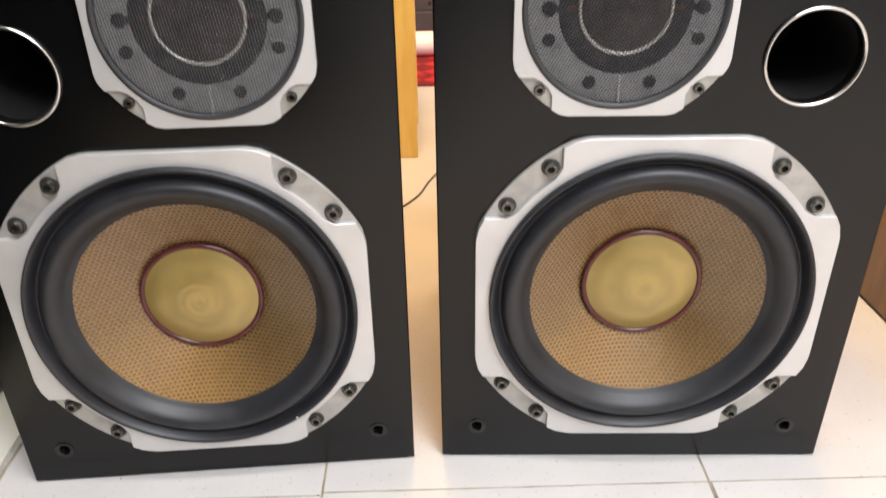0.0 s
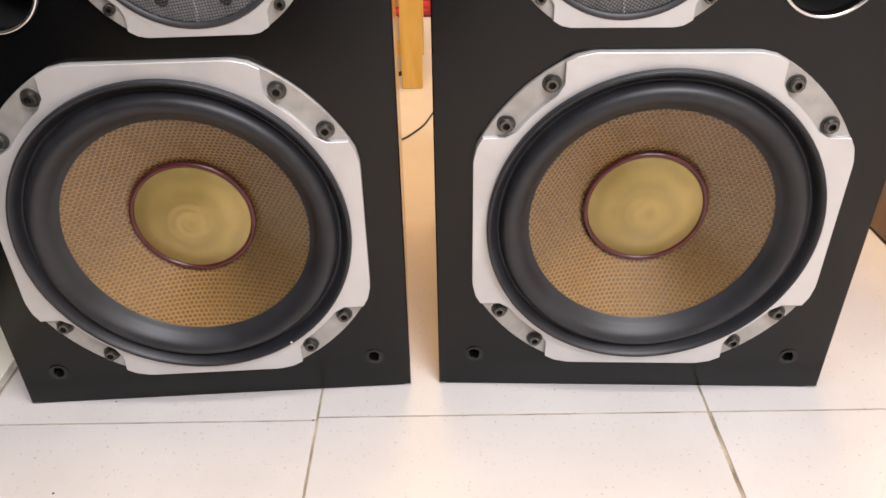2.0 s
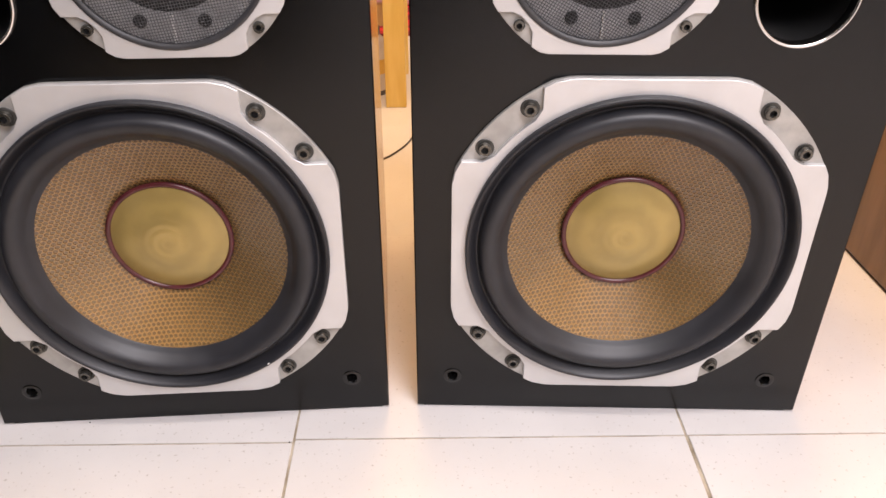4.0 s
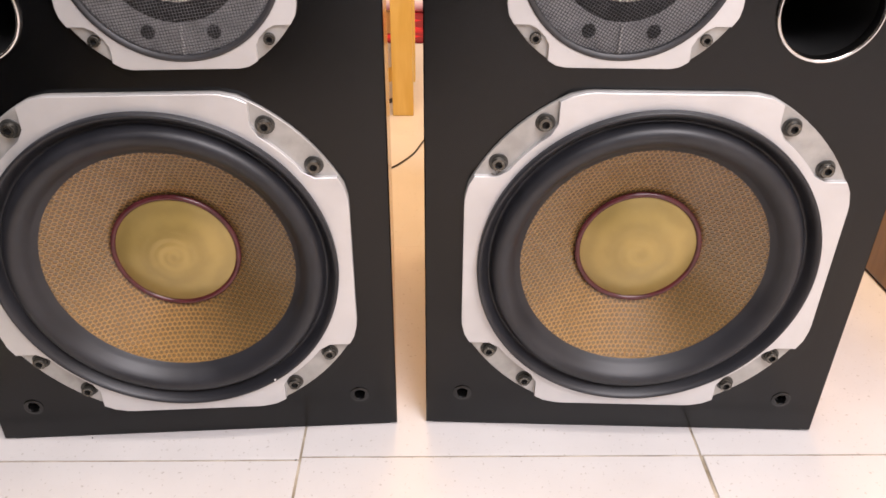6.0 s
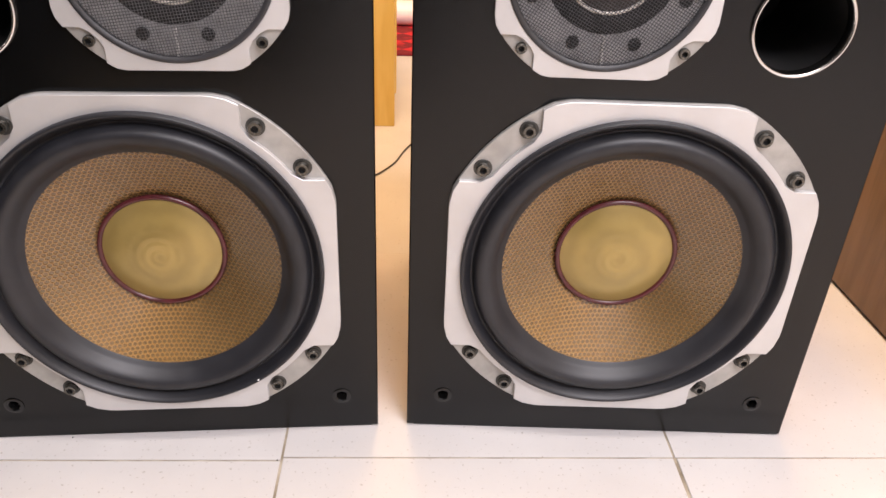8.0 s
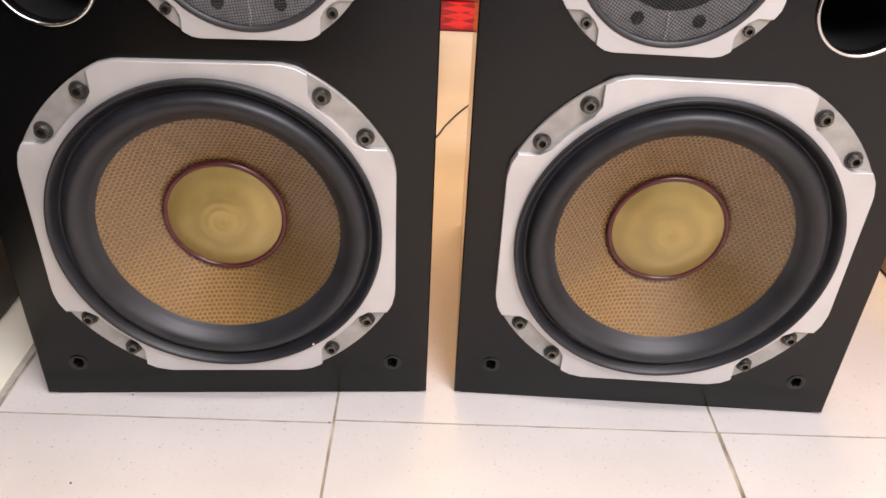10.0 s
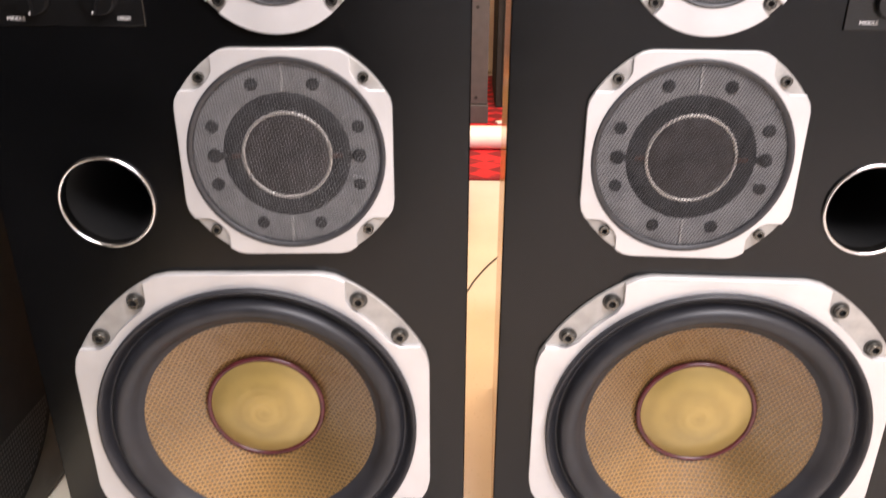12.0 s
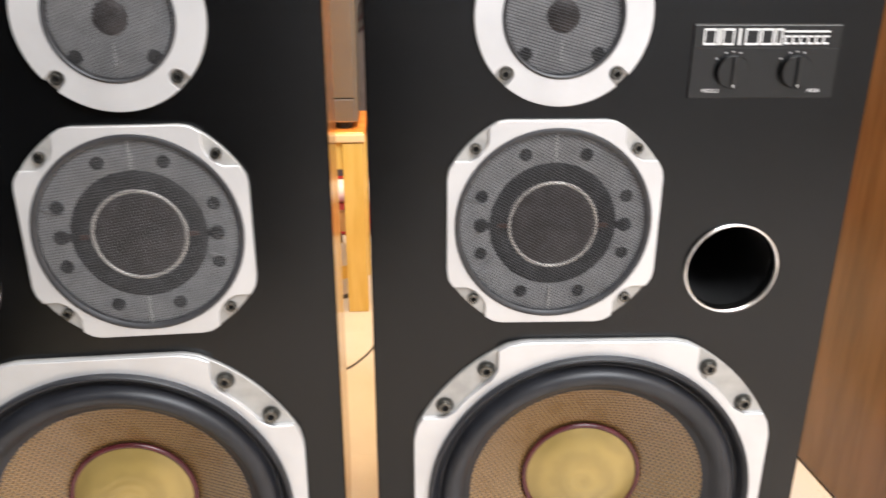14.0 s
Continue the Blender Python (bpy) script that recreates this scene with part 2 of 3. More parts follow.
def box(bm, x0, x1, y0, y1, z0, z1, bevel=0.0, seg=2):
    r = bmesh.ops.create_cube(bm, size=1, matrix=Matrix.Translation(((x0 + x1) / 2, (y0 + y1) / 2, (z0 + z1) / 2)) @ Matrix.Diagonal((x1 - x0, y1 - y0, z1 - z0, 1)))
    if bevel:
        es = list({e for v in r["verts"] for e in v.link_edges})
        bmesh.ops.bevel(bm, geom=es, offset=bevel, segments=seg, affect="EDGES", profile=0.6)
    return bm


def box_mesh(name, mat, *a, **k):
    return mesh_of(box(bmesh.new(), *a, **k), name, mat)


def lathe(bm, profile, n=64, mat=0):
    """Turn (radius, height) pairs about z."""
    rings = []
    for r, h in profile:
        if r < 1e-6:
            rings.append([bm.verts.new((0, 0, h))])
        else:
            rings.append([bm.verts.new((r * math.cos(2 * math.pi * i / n), r * math.sin(2 * math.pi * i / n), h)) for i in range(n)])
    for a, b in zip(rings, rings[1:]):
        for i in range(n):
            j = (i + 1) % n
            q = [a[i % len(a)], a[j % len(a)], b[j % len(b)], b[i % len(b)]]
            q = list(dict.fromkeys(q))
            if len(q) > 2:
                bm.faces.new(q).material_index = mat
    return bm


def inset(loop, d):
    """The closed loop moved inwards (anticlockwise loops) by d."""
    out, n = [], len(loop)
    for i in range(n):
        a, b, c = Vector(loop[i - 1]), Vector(loop[i]), Vector(loop[(i + 1) % n])
        e, f = (b - a).normalized(), (c - b).normalized()
        t = (e + f).normalized()
        k = max(0.5, math.sqrt(max(0.0, (1 + e.dot(f)) / 2)))
        out.append((b.x - t.y * d / k, b.y + t.x * d / k))
    return out


def prism(bm, outer, holes, z0, z1, chamfer=0.0005, mat=0):
    """A plate with holes: outer runs anticlockwise, the holes clockwise."""
    edges = []
    for loop in [outer] + holes:
        low = [bm.verts.new((x, y, z0)) for x, y in loop]
        mid = [bm.verts.new((x, y, z1 - chamfer)) for x, y in loop]
        top = [bm.verts.new((x, y, z1)) for x, y in inset(loop, chamfer)]
        n = len(loop)
        for i in range(n):
            j = (i + 1) % n
            bm.faces.new((low[i], low[j], mid[j], mid[i])).material_index = mat
            bm.faces.new((mid[i], mid[j], top[j], top[i])).material_index = mat
            e = bm.edges.get((top[i], top[j]))
            edges.append(e)
    r = bmesh.ops.triangle_fill(bm, edges=edges, use_beauty=True, normal=(0, 0, 1))
    for f in r["geom"]:
        if isinstance(f, bmesh.types.BMFace):
            f.material_index = mat
    return bm


def circle(r, n=72, x=0.0, y=0.0, cw=False):
    pts = [(x + r * math.cos(2 * math.pi * i / n), y + r * math.sin(2 * math.pi * i / n)) for i in range(n)]
    return pts[::-1] if cw else pts


def quarter_turns(quad):
    """A quarter of an outline, turned four times."""
    return [(x * c - y * s, x * s + y * c) for c, s in ((1, 0), (0, 1), (-1, 0), (0, -1)) for x, y in quad]


def arc(r, a0, a1, n, x=0.0, y=0.0):
    return [(x + r * math.cos(a0 + (a1 - a0) * i / n), y + r * math.sin(a0 + (a1 - a0) * i / n)) for i in range(n + 1)]


def cut_square(half, r, n=12, blend=0.012):
    """A square whose corners are cut by a circle, with softened joints; one quarter about 45 degrees."""
    a = math.acos(half / r)
    x = half
    s = math.sin(a) * r
    q = [(half, s - blend), (half - 0.0004, s - blend * 0.45)]
    q += arc(r, a + blend * 0.6 / r, math.pi / 2 - a - blend * 0.6 / r, n)
    q += [(s - blend * 0.45, half - 0.0004), (s - blend, half)]
    return q


def pocketed(half, r, edge, r_in, n=12, blend=0.012):
    """The same quarter with a pocket cut into its round corner."""
    a = math.acos(half / r)
    s = math.sin(a) * r
    a1 = math.asin(edge / r)
    q = [(half, s - blend), (half - 0.0004, s - blend * 0.45)]
    q += arc(r, a + blend * 0.6 / r, a1, 3)
    a2 = math.asin(edge / r_in)
    k = (r - r_in) * 0.28
    q += [(math.sqrt(r_in ** 2 - edge ** 2) + k, edge)]
    q += arc(r_in, a2 + k * 1.2 / r_in, math.pi / 2 - a2 - k * 1.2 / r_in, n)
    q += [(edge, math.sqrt(r_in ** 2 - edge ** 2) + k)]
    q += arc(r, math.pi / 2 - a1, math.pi / 2 - a - blend * 0.6 / r, 3)
    q += [(s - blend * 0.45, half - 0.0004), (s - blend, half)]
    return q


def solid_text(body, size, mat, extrude=0.0001):
    cu = bpy.data.curves.new("text", "FONT")
    cu.body, cu.size, cu.extrude, cu.align_x, cu.align_y = body, size, extrude, "CENTER", "CENTER"
    ob = bpy.data.objects.new("text", cu)
    scene.collection.objects.link(ob)
    dg = bpy.context.evaluated_depsgraph_get()
    me = bpy.data.meshes.new_from_object(ob.evaluated_get(dg))
    bpy.data.objects.remove(ob)
    me.materials.clear()
    me.materials.append(mat)
    return me


# ---- the room ----
X0, X1, Y0, Y1, ZC = -1.05, 2.1, -2.5, 2.9, 2.7
# unseen walls; the dark ones stand close to blacken the left baffle's reflections
for name, mat, a in (("wall_north", WALL, (X0 - 0.1, X1 + 0.1, Y1, Y1 + 0.1, -0.05, ZC)), ("baffle_dark_screen", DARK_REFLECT, (X0 - 0.1, 0.05, -1.15, -1.05, -0.05, ZC)), ("wall_south_2", PALE_REFLECT, (-0.05, X1 + 0.1, Y0 - 0.1, Y0, -0.05, ZC)),
                     ("baffle_dark_screen_side", DARK_REFLECT, (-0.05, 0.05, Y0, -1.1505, -0.05, ZC)),
                     ("wall_west", DARK_REFLECT, (X0 - 0.1, X0, Y0, Y1, -0.05, ZC)), ("wall_east", WALL, (X1, X1 + 0.1, Y0, Y1, -0.05, ZC))):
    tagged(new(name, box_mesh(name, mat, *a)), "plain unseen wall, added to close the room and tone reflections", "wall", kind="structure")
tagged(new("ceiling", box_mesh("ceiling", CEIL, X0 - 0.1, X1 + 0.1, Y0 - 0.1, Y1 + 0.1, ZC, ZC + 0.1)), "plain white ceiling", "ceiling", kind="structure")
floor = tagged(new("floor", box_mesh("floor", GROUT, X0 - 0.1, X1 + 0.1, Y0 - 0.1, Y1 + 0.1, -0.05, -0.0012)), "square white speckled floor tiles with dirty joints", "floor", kind="structure")
EDGE_X = -0.345
slab = tagged(new("threshold", box_mesh("threshold", MARBLE, X0, EDGE_X - 0.008, Y0, Y1, -0.001, 0.004, bevel=0.0012)),
              "pale stone floor strip with a grey side edge", "floor", kind="structure")

# flat grey strip drawn for the side face of the raised slab
part("slab_side_strip", box_mesh("slab_side_strip", STONE_EDGE, EDGE_X - 0.0075, EDGE_X - 0.0015, Y0, Y1, -0.001, 0.0014, bevel=0.0006), slab, None, "grey strip for the raised slab's side face")

# ---- loudspeaker meshes, shared by the pair; baffle in the x-y plane, z outwards ----
CAB_W, CAB_H, CAB_D = 0.396, 0.735, 0.362
HW = CAB_W / 2
RIM = 0.0025  # the outer side is a little wider
LIFT = 0.0030
WOOFER = (0.0, 0.2005)
MID = (-0.0468, 0.4708)
TWEETER = (-0.0467, 0.6365)
PORT = (0.1090, 0.4290)
PANEL_AT = (0.1122, 0.6026)


def socket_screw_mesh(r=0.0060, h=0.0066):
    bm = lathe(bmesh.new(), [(r, 0), (r, h * 0.82), (r * 0.88, h), (r * 0.52, h), (r * 0.50, h - 0.0006)], 20)
    lathe(bm, [(r * 0.50, h - 0.0006), (r * 0.47, h - 0.0034), (0, h - 0.0036)], 6, 1)
    return mesh_of(bm, "socket_screw", [STEEL, HOLE], smooth=True)


def woofer_frame_mesh():
    bm = prism(bmesh.new(), quarter_turns(cut_square(0.1634, 0.1792)), [circle(0.1504, 96, cw=True)], 0.0, 0.0036, 0.0006, 1)
    prism(bm, quarter_turns(pocketed(0.1634, 0.1788, 0.0886, 0.1580)), [circle(0.1503, 96, cw=True)], 0.0036, 0.0085, 0.0004, 0)
    return mesh_of(bm, "woofer_frame", [SILVER, CAST], smooth=True, angle=28)


def surround_mesh():
    return mesh_of(lathe(bmesh.new(), [(0.1507, 0.0060), (0.1507, 0.0132), (0.1502, 0.0148), (0.1492, 0.0154), (0.1480, 0.0150), (0.1466, 0.0136), (0.1450, 0.0112), (0.1434, 0.0084),
                                       (0.1420, 0.0060), (0.1408, 0.0046), (0.1396, 0.0044), (0.1387, 0.0054), (0.1380, 0.0076), (0.1370, 0.0102), (0.1354, 0.0126), (0.1330, 0.0146),
                                       (0.1300, 0.0154), (0.1266, 0.0148), (0.1232, 0.0126), (0.1200, 0.0092), (0.1174, 0.0056), (0.1152, 0.0030), (0.1128, 0.0014), (0.1112, -0.0002)], 128),
                   "surround", RUBBER, smooth=True, angle=60)


CONE_R, CONE_W, CORE_R, CORE_W = 0.1122, -0.0008, 0.0570, -0.0300


def cone_at(r, lift=0.0):
    return CONE_W + (r - CONE_R) * (CONE_W - CORE_W) / (CONE_R - CORE_R) + lift


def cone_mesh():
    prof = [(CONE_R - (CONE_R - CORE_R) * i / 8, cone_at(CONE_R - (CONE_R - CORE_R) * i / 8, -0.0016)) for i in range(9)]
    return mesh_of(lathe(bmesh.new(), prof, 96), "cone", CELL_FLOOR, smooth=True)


def honeycomb_mesh(pitch=0.0045, wall=0.00065):
    """Walls of the cells, pressed from a flat sheet on to the cone."""
    verts, faces = [], []
    rad = pitch / math.sqrt(3)
    k = 1 - wall / pitch
    rows = int(CONE_R / (pitch * 0.866)) + 1
    for j in range(-rows, rows + 1):
        for i in range(-rows - 2, rows + 3):
            cx, cy = (i + 0.5 * (j % 2)) * pitch, j * pitch * 0.866
            d = math.hypot(cx, cy)
            if not CORE_R - rad < d < CONE_R + 0.4 * rad:
                continue
            b = len(verts)
            for f, lift in ((1.0, 0.0), (k, 0.0), (k * 0.97, -0.0017)):
                for s in range(6):
                    a = math.pi / 6 + s * math.pi / 3
                    x, y = cx + rad * f * math.cos(a), cy + rad * f * math.sin(a)
                    r = math.hypot(x, y)
                    if r > CONE_R:
                        x, y, r = x * CONE_R / r, y * CONE_R / r, CONE_R
                    verts.append((x, y, cone_at(r, lift)))
            for s in range(6):
                t = (s + 1) % 6
                faces.append((b + s, b + t, b + 6 + t, b + 6 + s))
                faces.append((b + 6 + s, b + 6 + t, b + 12 + t, b + 12 + s))
    me = bpy.data.meshes.new("honeycomb")
    me.from_pydata(verts, [], faces)
    me.materials.append(CELL_WALL)
    return me


def skin_mesh():
    prof = [(CONE_R - (CONE_R - CORE_R) * i / 8, cone_at(CONE_R - (CONE_R - CORE_R) * i / 8, 0.0003)) for i in range(9)]
    me = mesh_of(lathe(bmesh.new(), prof, 96), "skin", SKIN, smooth=True)
    if me.polygons[0].normal.z < 0:
        me.flip_normals()
    return me


def cap_mesh():
    """A shallow dome with a wound spiral ripple that dies out towards the rim."""
    bm = bmesh.new()
    n, rings = 96, []
    for i in range(64):
        r = 0.0558 * (1 - i / 64)
        ring = []
        for j in range(n):
            t = 2 * math.pi * j / n
            ripple = 0.00022 * math.cos(r / 0.0085 * 2 * math.pi - t) * min(1.0, r / 0.006) * max(0.0, 1 - r / 0.034)
            ring.append(bm.verts.new((r * math.cos(t), r * math.sin(t), -0.0265 + 0.0115 * (1 - (r / 0.0558) ** 2) + ripple)))
        rings.append(ring)
    for p, q in zip(rings, rings[1:]):
        for j in range(n):
            bm.faces.new((p[j], p[(j + 1) % n], q[(j + 1) % n], q[j]))
    bm.faces.new(rings[-1])
    return mesh_of(bm, "dust_cap", CAP, smooth=True, angle=80)


def ring_mesh(name, r, thick, mat, n=80, m=10, flat=1.0):
    prof = [(r + thick * math.cos(2 * math.pi * i / m), thick * flat * math.sin(2 * math.pi * i / m)) for i in range(m + 1)]
    bm = lathe(bmesh.new(), prof, n)
    bmesh.ops.remove_doubles(bm, verts=bm.verts, dist=1e-6)
    return mesh_of(bm, name, mat, smooth=True, angle=80)


def wire_mesh(name, radius, pitch, dome, wire=0.00029):
    """A woven screen: each wire goes over and under those that cross it."""
    verts, faces = [], []
    n = int(radius / pitch)
    for along in (0, 1):
        for i in range(-n, n + 1):
            c = i * pitch
            half = math.sqrt(max(0.0, radius ** 2 - c * c))
            m = int(half / pitch)
            if m < 1:
                continue
            ks = [-half] + [j * pitch for j in range(-m, m + 1)] + [half]
            start = len(verts)
            for q, d in enumerate(ks):
                j = round(d / pitch)
                up = wire * (1 if (i + j + along) % 2 else -1)
                z = dome * (1 - ((c * c + d * d) / radius ** 2) ** 2) + (up if 0 < q < len(ks) - 1 else 0)
                for da, dz in ((-0.95 * wire, -0.5 * wire), (0.95 * wire, -0.5 * wire), (0, 0.7 * wire)):
                    verts.append((d, c + da, z + dz) if along == 0 else (c + da, d, z + dz))
            for q in range(len(ks) - 1):
                b = start + 3 * q
                for s in range(3):
                    t = (s + 1) % 3
                    faces.append((b + s, b + t, b + 3 + t, b + 3 + s))
    me = bpy.data.meshes.new(name)
    me.from_pydata(verts, [], faces)
    me.materials.append(WIRE)
    return me


def mid_frame_mesh():
    bm = prism(bmesh.new(), quarter_turns(cut_square(0.0874, 0.0980, blend=0.005)), [circle(0.0815, 72, cw=True)], 0.0, 0.0042, 0.0005, 1)
    prism(bm, quarter_turns(pocketed(0.0874, 0.0982, 0.0545, 0.0858, n=8, blend=0.005)), [circle(0.0812, 72, cw=True)], 0.0042, 0.0070, 0.0004, 0)
    return mesh_of(bm, "midrange_frame", [SILVER, CAST], smooth=True, angle=28)


def tweeter_plate_mesh():
    r, rs, hw = 0.0678, 0.0608, 0.0062
    a = math.asin(hw / r)
    c = rs / math.sqrt(2)
    q = arc(r, -math.pi / 4 + a, math.pi / 4 - a, 16)
    q += [(c + hw * math.cos(t), c + hw * math.sin(t)) for t in [-math.pi / 4 - i * math.pi / 8 for i in range(9)]]
    bm = prism(bmesh.new(), quarter_turns(q), [circle(0.0465, 64, cw=True)], 0.0022, 0.0062, 0.0005, 0)
    prism(bm, circle(0.0677, 80), [circle(0.0470, 64, cw=True)], 0.0, 0.0022, 0.0004, 1)
    return mesh_of(bm, "tweeter_plate", [SILVER, CAST], smooth=True, angle=28)


def baffle_mesh():
    holes = {}
    for s in (1, -1):
        x0, x1 = (-HW, HW + RIM) if s > 0 else (-HW - RIM, HW)
        rect = [(x0, -0.0013), (x1, -0.0013), (x1, CAB_H), (x0, CAB_H)]
        hs = [circle(0.1515, 72, *WOOFER, cw=True), circle(0.0380, 48, s * PORT[0], PORT[1], cw=True)]
        hs += [circle(0.0054, 16, x, y, cw=True) for x in (-0.1610, 0.1610) for y in (0.0405, 0.6950)]
        holes[s] = mesh_of(prism(bmesh.new(), rect, hs, -0.0200, 0.0, 0.0012), "baffle", BLACK)
    return holes


SCREW = socket_screw_mesh()
SMALL_SCREW = socket_screw_mesh(0.0045, 0.0050)
# dark ring round each woofer screw: counterbore shade put into the colour
SCREW_SHADE = mesh_of(lathe(bmesh.new(), [(0.0082, 0), (0.0082, 0.0005), (0.0078, 0.0008), (0.0058, 0.0008)], 24), "counterbore_shade", material("dark_counterbore_shade", (0.045, 0.044, 0.040), 0.45, 0.5, colour2=(0.08, 0.078, 0.072), scale=150), smooth=True)
W_FRAME, W_SURR, W_CONE, W_COMB, W_CAP, W_SKIN = woofer_frame_mesh(), surround_mesh(), cone_mesh(), honeycomb_mesh(), cap_mesh(), skin_mesh()
W_RING = ring_mesh("cap_ring", 0.0562, 0.0026, MAROON)
M_FRAME = mid_frame_mesh()
M_GASKET = mesh_of(lathe(bmesh.new(), [(0.0813, 0.001), (0.0812, 0.0076), (0.0800, 0.0082), (0.0785, 0.0080), (0.0766, 0.0066), (0.0762, 0.001)], 72), "gasket", GASKET, smooth=True)
M_SCREEN = wire_mesh("wire_screen", 0.0772, 0.0023, 0.0022, 0.00032)
M_PLATE = mesh_of(lathe(bmesh.new(), [(0.0810, 0.0006), (0.0540, 0.0006), (0.0525, 0.0002), (0.0, 0.0002)], 72), "driver_plate", PLATE, smooth=True)
M_ROLL = mesh_of(lathe(bmesh.new(), [(0.0525, 0.0003), (0.0515, 0.0012), (0.0470, 0.0022), (0.0420, 0.0018), (0.0375, 0.0006), (0.0350, 0.0004)], 72), "cloth_surround", DARKCLOTH, smooth=True)
M_DOME = mesh_of(lathe(bmesh.new(), [(0.0352 * math.cos(a), 0.0004 + 0.0030 * math.sin(a)) for a in [i * math.pi / 2 / 10 for i in range(10)]] + [(0, 0.0034)], 64), "dome", DOME, smooth=True, angle=80)
M_RING = ring_mesh("voice_coil_ring", 0.0360, 0.0015, COIL)
M_DOT = mesh_of(lathe(bmesh.new(), [(0.0052, 0), (0.0052, 0.0012), (0.0045, 0.0018), (0.0018, 0.0018), (0.0016, 0.0008), (0, 0.0008)], 16), "plate_screw", DARKCLOTH, smooth=True)
M_RIB = box_mesh("plate_rib", SILVER, -0.0009, 0.0009, -0.0115, 0.0115, 0, 0.0014)
M_SPOKE = box_mesh("plate_spoke", PLATE, -0.0011, 0.0011, -0.0100, 0.0100, 0, 0.0014)
M_TAB = mesh_of(box(lathe(bmesh.new(), [(0.0058, 0), (0.0058, 0.0014), (0.0046, 0.0022), (0, 0.0022)], 16), 0.0, 0.0090, -0.0026, 0.0026, 0.0, 0.0014), "lead_tab", DARKCLOTH)
M_LEAD = box_mesh("lead_strip", material("copper_lead", (0.09, 0.045, 0.03), 0.4, 0.6), -0.0040, 0.0040, -0.0018, 0.0018, 0, 0.0010)
T_PLATE = tweeter_plate_mesh()
T_GASKET = mesh_of(lathe(bmesh.new(), [(0.0468, 0.001), (0.0466, 0.0068), (0.0452, 0.0074), (0.0440, 0.0068), (0.0432, 0.0045), (0.0430, 0.001)], 64), "gasket", GASKET, smooth=True)
T_SCREEN = wire_mesh("wire_screen", 0.0440, 0.0023, 0.0022, 0.00032)
T_BACK = mesh_of(lathe(bmesh.new(), [(0.0468, 0.0006), (0.0200, 0.0006), (0.0150, 0.0002), (0.0, 0.0002)], 64), "driver_plate", PLATE, smooth=True)
T_DOME = mesh_of(lathe(bmesh.new(), [(0.0125 * math.cos(a), 0.0004 + 0.0036 * math.sin(a)) for a in [i * math.pi / 2 / 8 for i in range(8)]] + [(0, 0.0040)], 32), "dome", DOME, smooth=True, angle=80)
T_RIB = box_mesh("plate_rib", SILVER, -0.0007, 0.0007, -0.0080, 0.0080, 0, 0.0008)
P_RING = mesh_of(lathe(bmesh.new(), [(0.0408, 0.0), (0.0408, 0.0022), (0.0402, 0.0034), (0.0390, 0.0036), (0.0380, 0.0026), (0.0376, 0.0), (0.0376, -0.008)], 72), "port_ring", CHROME, smooth=True, angle=70)
P_TUBE = mesh_of(lathe(bmesh.new(), [(0.0379, -0.001), (0.0379, -0.140), (0.0, -0.140)], 48), "port_tube", HOLE, smooth=True)
def grille_socket_mesh():
    """A flush plastic bush with four spring fingers inside."""
    bm = lathe(bmesh.new(), [(0.0094, 0.0), (0.0094, 0.0006), (0.0088, 0.0010), (0.0064, 0.0010), (0.0053, 0.0002), (0.0052, -0.010), (0, -0.010)], 24)
    for q in range(4):
        t = radians(45 + 90 * q)
        r = bmesh.ops.create_cube(bm, size=1, matrix=pose(0.0040 * math.cos(t), 0.0040 * math.sin(t), -0.0068, 0, 0, 45 + 90 * q) @ Matrix.Diagonal((0.0028, 0.0016, 0.0070, 1)))
    return mesh_of(bm, "grille_socket", SOCKETBLACK, smooth=True)


SOCKET = grille_socket_mesh()
A_PLATE = mesh_of(prism(bmesh.new(), [(-0.0578, -0.0284), (0.0578, -0.0284), (0.0578, 0.0284), (-0.0578, 0.0284)], [], 0.0, 0.0016, 0.0005), "panel", PANEL)
A_KNOB = mesh_of(box(lathe(bmesh.new(), [(0.0128, 0.0016), (0.0128, 0.0060), (0.0120, 0.0074), (0.0, 0.0074)], 40), -0.0014, 0.0014, -0.0118, 0.0118, 0.007, 0.0094, bevel=0.0005), "knob", PANEL, smooth=True)
A_MARK = box_mesh("knob_mark", WHITE, -0.0004, 0.0004, -0.0114, -0.0092, 0.0094, 0.0096)
TEXT_MID = solid_text("MIDDLE", 0.0040, WHITE)
TEXT_HIGH = solid_text("HIGH", 0.0040, WHITE)
BAFFLES = baffle_mesh()


def logo_mesh():
    """Seven plain white blocks, some hollow, in place of the maker's name."""
    bm = bmesh.new()
    x = -0.0498
    for w, hollow in ((0.0098, 1), (0.0022, 0), (0.0092, 1), (0.0060, 0), (0.0112, 1), (0.0098, 1), (0.0058, 1)):
        t = 0.0011
        if hollow:
            box(bm, x, x + t, 0.0123, 0.0247, 0.0016, 0.0019)
            box(bm, x + w - t, x + w, 0.0123, 0.0247, 0.0016, 0.0019)
            box(bm, x + t, x + w - t, 0.0232, 0.0247, 0.0016, 0.0019)
            box(bm, x + t, x + w - t, 0.0123, 0.0138, 0.0016, 0.0019)
        else:
            box(bm, x + w / 2 - 0.0009, x + w / 2 + 0.0009, 0.0123, 0.0247, 0.0016, 0.0019)
        x += w + 0.0012
    return mesh_of(bm, "logo", WHITE)


